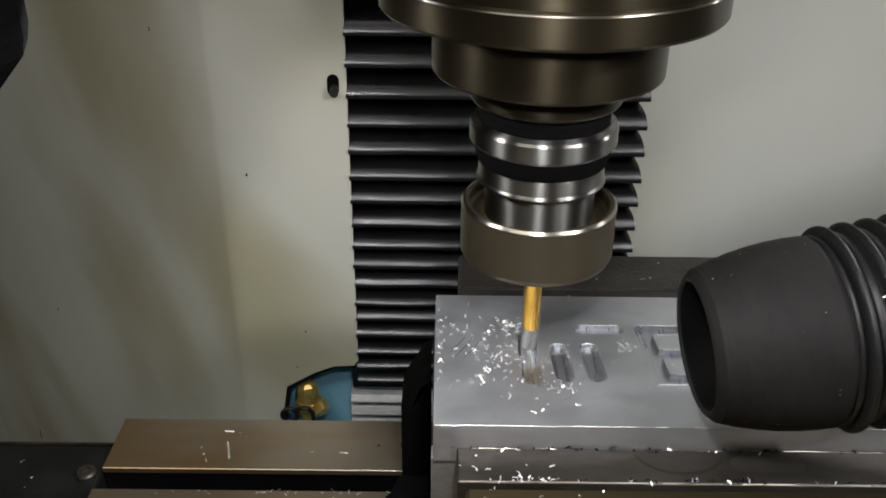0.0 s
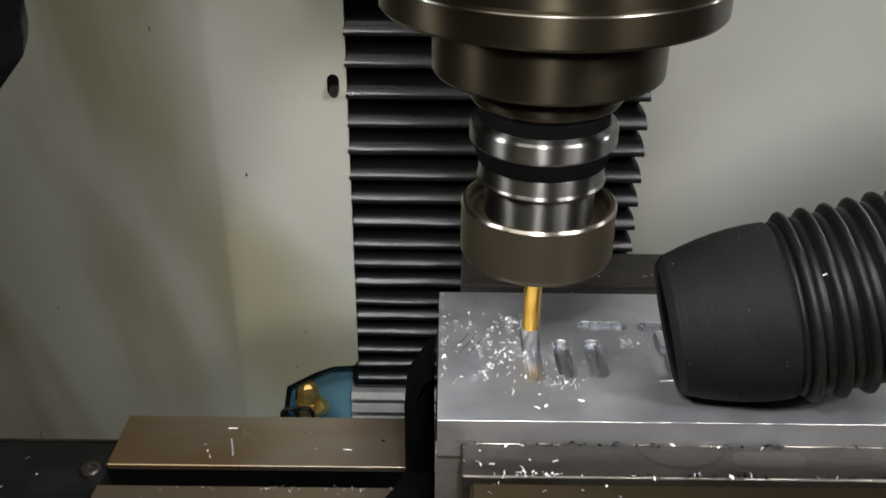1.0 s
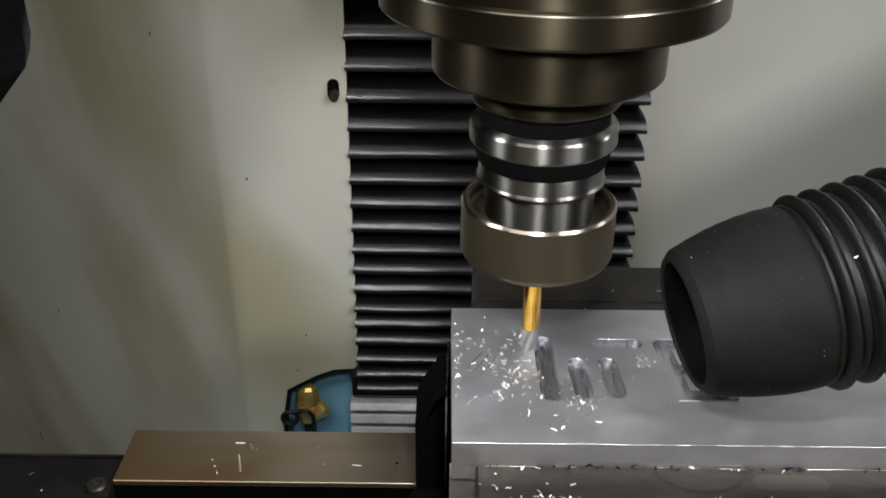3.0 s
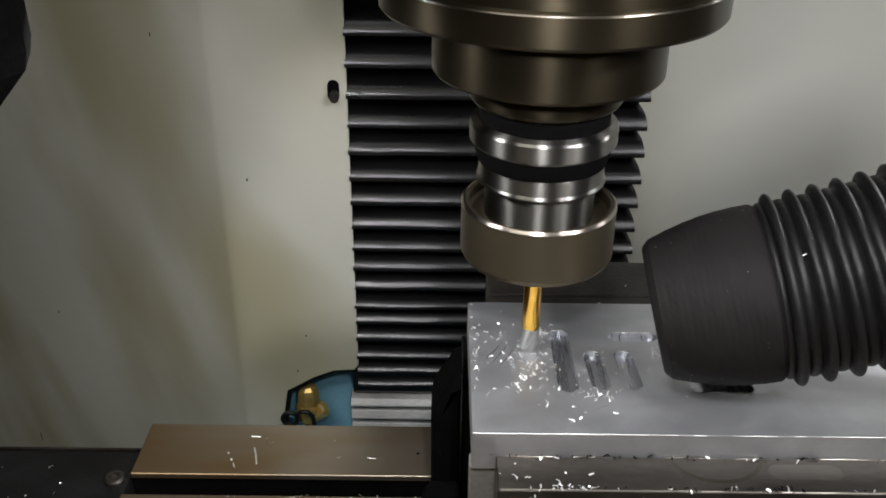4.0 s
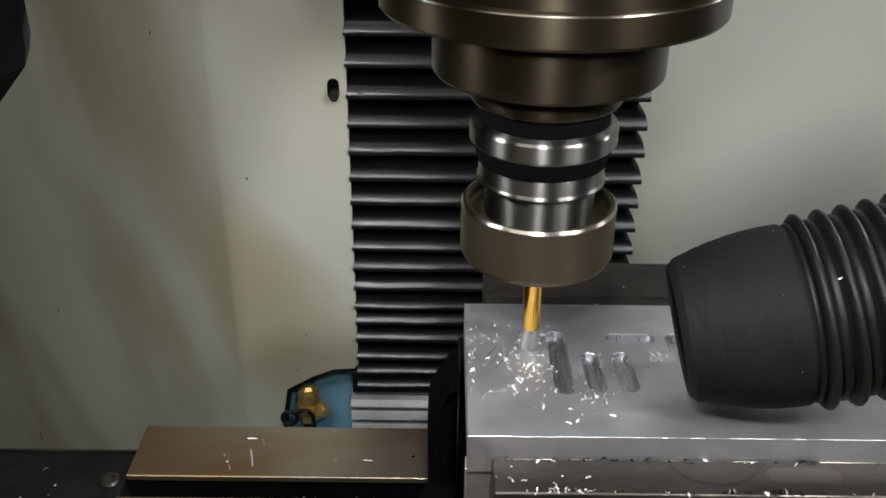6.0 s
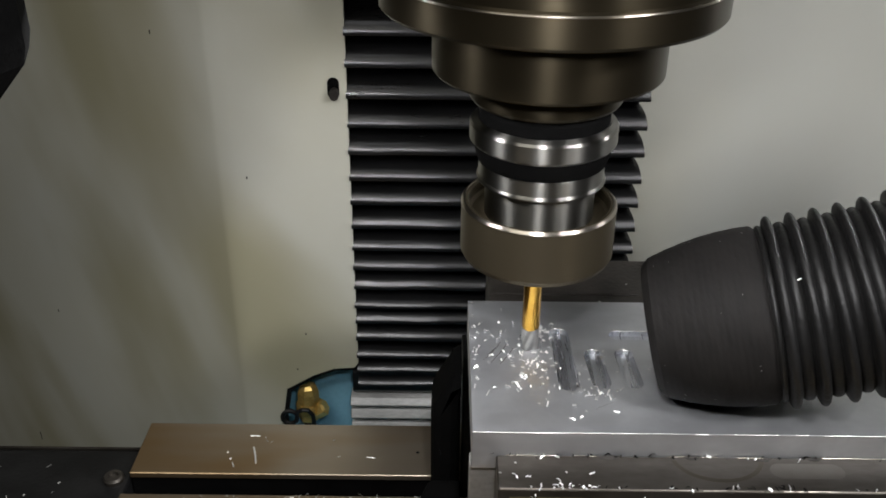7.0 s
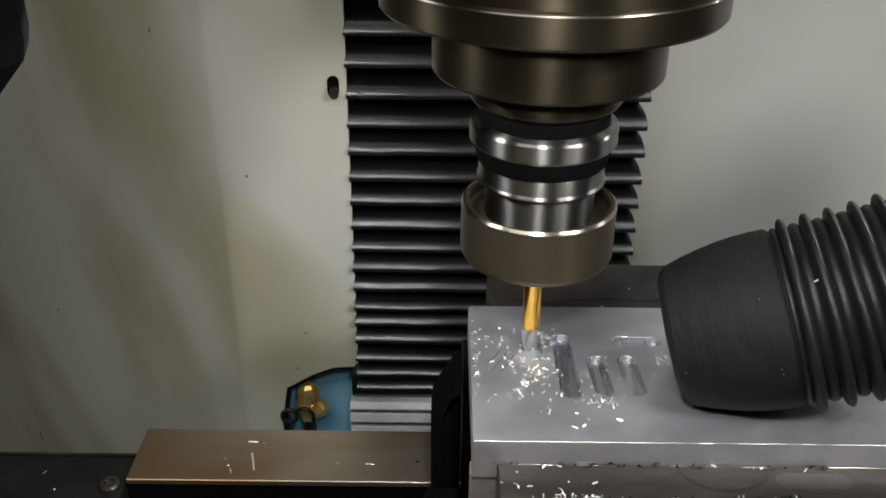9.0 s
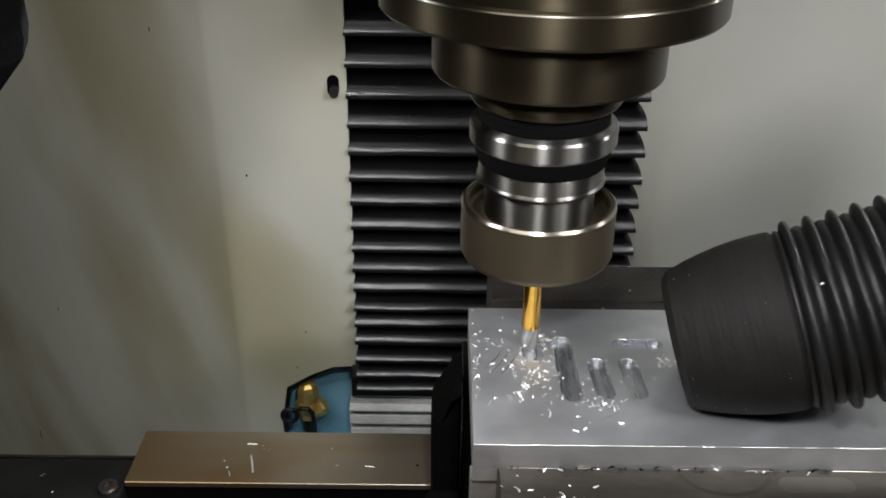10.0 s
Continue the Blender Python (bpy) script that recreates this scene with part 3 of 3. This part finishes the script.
def build_clamp():
    ob = thing("hold_down_clamp", (-16, 268, TZ), "black steel clamp with stud and nut holding the vise down", "clamp")
    CARRIED.append(ob)
    part("strap", prism([(-4.4, 226), (-33, 226), (-29, 252), (-22, 277), (-17.5, 291), (-4.4, 291)], TZ + 0.3, TZ + 15.5, "z", 2.0), BLACK_SHADE, ob)
    part("riser", prism([(-16.5, TZ + 0.4), (-4.4, TZ + 0.4), (-4.4, -214), (-7.5, -216), (-16.5, -232)], 291.5, 318, "y", 4.0), BLACK_SHADE, ob)
    part("washer", lathe([(4, TZ + 16.2), (11.5, TZ + 16.2), (11.5, TZ + 18.4), (4, TZ + 18.4)], -15.8, 260, 32, closed=True), BLACK_SHADE, ob)
    part("nut", lathe([(4.2, TZ + 18.5), (8.6, TZ + 18.5), (9, TZ + 19.2), (9, TZ + 26), (8.2, TZ + 27), (4.2, TZ + 27)], -15.8, 260, 6, closed=True), BLACK_SHADE, ob)
    part("stud", lathe([(0.1, TZ), (4.1, TZ), (4.1, TZ + 28), (3.4, TZ + 29), (0.1, TZ + 29)], -15.8, 260, 20), BLACK_SHADE, ob)
    return ob


build_clamp()


# ---- vacuum hose ----
def build_hose():
    """Nozzle and ribbed hose along +x from the mouth; the far end bends upward and away."""
    ob = thing("vacuum_hose", (0, 0, 0), "black ribbed vacuum hose with a tapered rubber nozzle", "vacuum hose")

    def sized(bm):
        bmesh.ops.scale(bm, vec=(0.965, 0.965, 0.965), verts=bm.verts)
        return bm

    prof = [(19.6, 30), (19.2, 6), (19.4, 1.6), (19.9, 0.4), (20.6, 0), (21.4, 0.35), (22.1, 1.1)]

    def girth(s):
        return 22.3 + 6.7 * math.sin(math.pi / 2 * min(1, s / 33)) ** 0.85

    for k in range(1, 56):
        s = 1.8 + 33.4 * k / 55
        prof.append((girth(s) + (0.05 * math.sin(k * 1.9) + 0.04 * math.sin(k * 0.7) if k < 52 else 0), s))
    prof += [(28.7, 36.0), (27.9, 36.8), (27.6, 38), (20, 38)]
    part("nozzle", sized(lathe(prof, 0, 0, 96, axis="x", closed=True)), RUBBER, ob, "matt tapered rubber nozzle with moulding lines", smooth=30)
    ribs = [(19, 35.0), (27.2, 35.0), (27.3, 37.0), (28.4, 37.4), (28.8, 38.2), (28.4, 38.9), (27.7, 39.4)]
    s = 39.4
    while s < 330:
        for d, r in ((0.0, 28.2), (0.25, 29.6), (0.7, 30.7), (1.4, 31.3), (2.1, 31.3), (2.8, 30.7), (3.25, 29.6), (3.5, 28.2), (3.9, 27.9),
                     (4.4, 28.5), (5.2, 28.9), (6.2, 28.9), (7.0, 28.6), (7.5, 27.8)):
            ribs.append((r, s + d))
        s += 8.0
    ribs += [(24, s), (19, s)]
    bm = lathe(ribs, 0, 0, 72, axis="x", closed=True)
    for v in bm.verts:
        x = v.co.x
        if x > 39:
            b, beyond = min(x - 39, 85) / 100, max(0, x - 124)
            turn = Matrix.Rotation(-0.32 * b, 3, "Y")
            c = Vector((39 + 100 * math.sin(0.32 * b) / 0.32, 0, 100 * (1 - math.cos(0.32 * b)) / 0.32))
            v.co = c + turn @ Vector((beyond, v.co.y, v.co.z))
    # Black liner added so that the lit inside of the mouth looks shaded.
    part("shaded_bore", sized(lathe([(19.5, 1.0), (19.0, 2.5), (18.8, 70), (0.2, 70), (0.2, 71), (18.95, 71), (19.4, 3)], 0, 0, 64, axis="x", closed=True)), BLACK_SHADE, ob, "hollow inside of the nozzle, coloured black for its shade", smooth=30)
    rng = random.Random(9)
    dust = bmesh.new()
    for _ in range(44):
        a, s = rng.uniform(0, 6.283), rng.uniform(3, 34)
        r = girth(s)
        w = rng.uniform(0.03, 0.11)
        box(s - w, s + w, r * math.cos(a) - w, r * math.cos(a) + w, r * math.sin(a) - w, r * math.sin(a) + w, 0, dust)
    tagged(part("dust", sized(dust), CHIP, ob, "tiny bright aluminium specks stuck to the rubber"), kind="stuff")
    part("sliver", sized(tube([(45.4, -19.0, 22.4), (46.2, -19.0, 22.6), (46.6, -18.8, 22.7)], 0.24, 6)), CHIP, ob, "bright sliver of swarf on the ribs")
    part("ribbed_hose", sized(bm), GLOSSRUB, ob, "glossy black spiral-ribbed hose", smooth=60)
    return ob


HOSE_OB = build_hose()


def build_nozzle():
    """The end of a black arm that hangs into view before the left guard."""
    ob = thing("work_light", (-114, 190, -90), "black hanging arm with a chamfered end", "lamp arm")
    part("arm_head", lathe([(0.1, -67), (14, -67), (22.0, -58), (23, -54), (23, 40), (18, 46), (0.1, 46)], -112.0, 190, 10), BLACK_SHADE, ob)
    part("arm", tube([(-113, 190, 44), (-118, 190, 110), (-150, 200, 170), (-220, 230, 220), (-330, 300, 240), (-430, 470, 240)], 9, 16), BLACK, ob)


build_nozzle()


# ---- swarf ----
def chips(name, label, spots, seed, size=(0.6, 2.0), mat=None):
    """Curled slivers of aluminium; spots are (x, y, z, spread x, spread y, count)."""
    rng = random.Random(seed)
    bm = bmesh.new()
    for x, y, z, sx, sy, count in spots:
        for _ in range(int(count * 1.2)):
            px, py = x + rng.gauss(0, sx), y + rng.gauss(0, sy)
            if name == "block_swarf":
                px, py = min(max(px, -1.5), 140), min(max(py, 222.5), 296.5)
            length, width = size[0] + (size[1] - size[0]) * rng.random() ** 2, rng.uniform(0.22, 0.6)
            turn, lift = rng.uniform(0, 6.283), rng.uniform(0.1, 1.2)
            curl, tip, roll = rng.uniform(0.3, 1.6), rng.uniform(-0.5, 0.5), rng.uniform(-1.2, 1.2)
            rowa, n = [], 4
            for k in range(n):
                u = k / (n - 1) - 0.5
                cx, cz = length * u, 0.12 + length * (lift * curl * (0.25 - u * u) + tip * u + abs(tip) / 2) + abs(roll) * width / 2
                skew = rng.uniform(-0.35, 0.35) * width
                ends = []
                for w in (-0.5, 0.5):
                    ax, ay = cx + rng.uniform(-0.12, 0.12) * length, w * width * rng.uniform(0.45, 1.3) + skew
                    ends.append(bm.verts.new((px + ax * math.cos(turn) - ay * math.sin(turn), py + ax * math.sin(turn) + ay * math.cos(turn), z + cz + roll * ay)))
                rowa.append(ends)
            low = [[bm.verts.new(v.co - Vector((0, 0, 0.1))) for v in e] for e in rowa]
            for k in range(n - 1):
                bm.faces.new((rowa[k][0], rowa[k][1], rowa[k + 1][1], rowa[k + 1][0]))
                bm.faces.new((low[k][1], low[k][0], low[k + 1][0], low[k + 1][1]))
                for s in (0, 1):
                    bm.faces.new((rowa[k][s], rowa[k + 1][s], low[k + 1][s], low[k][s]))
    bmesh.ops.recalc_face_normals(bm, faces=bm.faces)
    x, y, z = spots[0][:3]
    ob = single(name, bm, (x, y, z), mat or CHIP, label, "swarf", kind="stuff", smooth=0)
    CARRIED.append(ob)
    return ob


chips("block_swarf", "bright curled aluminium chips strewn over the block",
      [(16, 259, BZ, 6, 8, 46), (8, 266, BZ, 6, 10, 22), (20, 250, BZ, 6, 6, 24), (36, 241, BZ, 4.5, 2.2, 20), (46, 250, BZ, 9, 7, 6), (23, 277.5, BZ, 2.2, 2.4, 34), (44, 252, BZ, 6, 6, 8),
       (63.5, 264, BZ, 1.8, 1.4, 24), (-0.8, 266, BZ, 0.8, 11, 16), (57, 265, BZ, 12, 9, 4), (30, 232, BZ, 14, 4, 8), (88, 258, BZ, 2, 3, 6)], 1)
chips("jaw_swarf", "aluminium chips lying along the front jaw", [(27, 206.8, -190.8, 6, 0.7, 22), (20, 212, -190.8, 9, 3, 7), (70, 206.4, -190.8, 35, 0.5, 10), (30, 202, -192.6, 16, 2, 6), (80, 219.8, -190.8, 40, 0.5, 5), (70, 180, -192.6, 34, 14, 12), (75, 327, -190.6, 34, 7, 6)], 2, (0.7, 1.9))
chips("table_swarf", "scattered aluminium chips on the table bars", [(-110, 318, TZ, 4, 4, 4), (-95, 330, TZ, 3, 2, 3), (-60, 322, TZ, 24, 9, 4), (-60, 294.8, TZ, 34, 0.7, 26), (-90, 285, TZ, 24, 5, 7), (-180, 290, TZ - 3.5, 18, 14, 5), (-215, 300, TZ - 3.5, 14, 12, 3)], 3, (0.8, 2.6))
chips("jaw_grit", "dark oily grit packed along the jaw edge", [(60, 220.5, -191.0, 42, 0.4, 34), (95, 206.6, -191.0, 30, 0.4, 24)], 8, (0.8, 2.6), BLACK_SHADE)
chips("clamp_swarf", "aluminium chips caught on the black clamp", [(-13, 244, TZ + 16.5, 6, 7, 40), (-9, 262, TZ + 8, 4, 5, 16), (-10, 230, TZ + 16.5, 5, 6, 16)], 5)


# ---- what moves ----
def motions():
    # s, table's way along x and y in mm
    table = [
        (0, 0, 0), (0.1, 0, -1.93), (0.2, 0, -3.57), (0.3, 0, -5), (0.4, 0, -6.82), (0.5, 0.2, -8.73), (0.6, 1.17, -8.6),
        (0.7, 1.17, -6.59), (0.8, 1.17, -3.75), (0.9, 1.17, -0.87), (1, 1.27, 2.25), (1.1, 1.17, 5.45), (1.2, 1.17, 9.13), (1.3, 1.17, 12.65),
        (1.4, 1.17, 16), (1.5, 0.95, 19.64), (1.6, 1.17, 22.41), (1.7, 0, 21.92), (1.8, 0, 18.93), (1.9, 0, 15.3), (2, -0.26, 11.68),
        (2.1, 0, 8.23), (2.2, 0, 4.79), (2.3, 0, 1.4), (2.4, 0, -2.13), (2.5, 0.17, -5.67), (2.6, 0, -8.62), (2.7, 1.17, -6.59),
        (3.8, 12.19, -3.86), (3.9, 12.19, -2.02), (4, 12.22, -0.11), (4.1, 12.19, 1.27), (4.2, 11.4, 2.51), (4.3, 10.86, 1.04), (4.4, 10.86, -0.62),
        (4.5, 10.85, -2.32), (4.6, 10.86, -4.03), (4.7, 10.86, -5.52), (4.8, 10.86, -6.99), (4.9, 11.13, -8.65), (5, 12.11, -9.15), (5.1, 12.19, -6.79),
        (5.2, 12.19, -5.26), (5.3, 12.19, -3.51), (5.4, 12.19, -1.75), (5.5, 12.2, -0.43), (5.6, 12.19, 1.2), (5.7, 11.79, 2.58), (5.8, 10.86, 1.05),
        (5.9, 10.86, -0.6), (6, 10.86, -2.3), (6.1, 10.86, -4), (6.2, 10.86, -5.6), (6.3, 10.86, -7.15), (6.4, 11.1, -8.75), (6.5, 12.05, -8.9), (6.6, 12.19, -6.75), (6.7, 12.19, -5.1), (6.8, 12.19, -3.41),
        (6.9, 12.19, -1.85), (7, 12.19, -1.09), (7.1, 12.19, 0.69), (7.2, 12.19, 2.07), (7.3, 10.86, 1.97), (7.4, 10.86, 0.64), (7.5, 10.89, -1.23),
        (7.6, 10.86, -2.6), (7.7, 10.86, -4.51), (7.8, 10.86, -6.2), (7.9, 11, -7.67), (8, 11.52, -9.37), (8.1, 12.19, -7.2), (8.2, 12.19, -4.05),
        (8.3, 12.19, -0.63), (8.4, 11.79, 2.62), (8.5, 10.89, -0.2), (8.6, 10.86, -3.56), (8.7, 10.86, -6.87), (8.8, 12.19, -9.31), (8.9, 12.19, -7.79),
        (9, 12.26, -6.24), (9.1, 12.19, -4.52), (9.2, 12.19, -2.75), (9.3, 12.19, -1.18), (9.4, 12.19, 0.4), (9.5, 12.18, 1.95), (9.6, 10.86, 0.43),
        (9.7, 10.86, -2.75), (9.8, 10.86, -5.27), (9.9, 10.86, -8.36), (10, 12.26, -8.38)]
    # s, hose mouth x, y, z in mm, turn and rise of its axis in degrees
    hose = [
        (0, 73.8, 221, -151.9, 3.1, 7.7), (0.2, 70.8, 220.4, -154.1, 4, 6.4), (0.4, 67.7, 230.2, -154.7, 0.8, 10.2), (0.5, 70, 231.5, -156.1, -0.9, 12.1),
        (0.6, 72.1, 233.7, -157.8, -0.6, 11.9), (0.8, 72.7, 243.4, -164.3, -1.6, 14.1), (1, 71.7, 246.2, -161.5, -2.8, 13.3), (1.2, 70.7, 251.9, -160.5, -8, 15.7),
        (1.4, 71.8, 255.5, -160.1, -8.8, 15.8), (1.5, 71.2, 257.3, -159.6, -8.4, 15.4), (1.6, 72.6, 263.2, -162, -8.9, 15.6), (1.7, 73, 259.7, -159.5, -9.6, 15.7),
        (1.8, 79.5, 265, -167.3, -10.7, 18), (1.9, 88.6, 257.2, -165.5, -10.7, 17), (2, 159.6, 248.7, -156.3, -3.1, 14.8), (2.1, 165, 245, -156, 0, 16),
        (2.2, 120.2, 224.7, -152.7, -5.5, 18.6), (2.3, 76.2, 231.2, -144.4, -2, 15), (2.4, 52.7, 223.6, -141.5, -6.5, 14.6), (2.5, 57.2, 209.6, -150.1, -4.8, 20.4),
        (2.6, 59.7, 204.4, -139.2, -6.5, 14), (2.7, 66.8, 216.2, -149.4, 7, 11.7), (3.8, 79, 246.2, -149.2, -4.2, 18.5), (3.9, 81.9, 249.5, -152.6, -9.4, 14.9),
        (4, 67.5, 248.6, -157, -6.3, 15.9), (4.2, 68.2, 246.3, -153.5, -8.7, 16.2), (4.3, 74.1, 234.4, -150.2, -5.9, 13.9), (4.4, 77.1, 241.9, -151.7, 7.8, 23.3),
        (4.5, 88.3, 232.6, -158, 10.3, 20.7), (4.6, 61.9, 221.6, -145.4, -8.6, 15.4), (4.8, 63.2, 227.1, -151.8, -7, 17), (5, 65.7, 234, -157.7, -4.5, 16.1),
        (5.2, 72.5, 237.8, -159.6, -3.2, 14.5), (5.4, 73.5, 243.1, -162.7, -2.2, 14.4), (5.5, 72.6, 241.1, -159.5, -2.2, 14), (5.7, 75.1, 239.5, -158.5, -2.7, 13.8),
        (6.8, 66.7, 243.4, -162.1, -8.8, 15.1), (7, 67.4, 247.4, -163.2, -9.5, 15.7), (7.2, 68.2, 251.3, -164.6, -10.3, 17.6), (7.5, 67.2, 246.1, -162.2, -10.6, 16.7),
        (7.8, 66.1, 242.9, -162.2, -10.5, 15.6), (8, 67.4, 248, -165.6, -11, 16.9), (8.2, 67.8, 249.8, -163.8, -9.7, 16.2), (8.4, 68.6, 255.7, -162.9, -9.6, 17.3),
        (8.5, 72, 252.2, -164.3, -9, 17.8), (8.6, 73.7, 247.9, -165, -8.9, 18.2), (8.8, 73.6, 242.5, -165.8, -9.7, 20), (9, 74, 246.1, -165.3, -9.6, 19.4),
        (9.2, 72.1, 246.4, -164.1, -9.2, 18), (9.4, 73.9, 254.3, -166.4, -8.8, 18.2), (9.5, 73.4, 253.5, -165.2, -8.4, 17.9), (9.6, 73.1, 252.5, -164.5, -8.4, 18.5),
        (9.8, 74.7, 253.8, -169.6, -8.7, 20), (10, 74.9, 244.1, -165.7, -8.3, 19.6)]

    def raised(t):
        for (t0, a), (t1, b) in zip(HEAD_UP, HEAD_UP[1:]):
            if t <= t1:
                return a + (b - a) * max(0, t - t0) / (t1 - t0)
        return HEAD_UP[-1][1]

    # the table's load shares one path along x and y
    for ob in CARRIED:
        base = BASES[ob]
        walk(ob, [(t, Matrix.Translation(spot(*(base + Vector((x, y, 0)))))) for t, x, y in table])
    walk(SADDLE, [(t, Matrix.Translation(spot(*(BASES[SADDLE] + Vector((0, y, 0)))))) for t, x, y in table])
    # the head rises and sinks with the camera that it carries
    walk(SPINDLE, [(t, Matrix.Translation(spot(*(BASES[SPINDLE] + Vector((0, 0, up)))))) for t, up in HEAD_UP])
    walk(HOLDER, [(k / 30, pose(0, 0, 0, 0, 0, (-78 * k) % 360)) for k in range(301)])
    # pleats follow the head above and the saddle below
    for piece, g in PLEAT_TOPS:
        walk(piece, [(t, Matrix.Translation((0, g * y / 1000, (1 - g) * raised(t) / 1000))) for t, x, y in table])
    # the pocket's floor sinks under the cutter
    walk(PLUG, [(0, pose(0, 0, 0)), (4.4, pose(0, 0, 0)), (10, pose(0, 0, -0.0025))])
    # the hose is swept over the block
    walk(HOSE_OB, [(t, Matrix.Translation(spot(x, y, z + raised(t))) @ pose(0, 0, 0, 0, -rise, turn)) for t, x, y, z, turn, rise in hose])


motions()
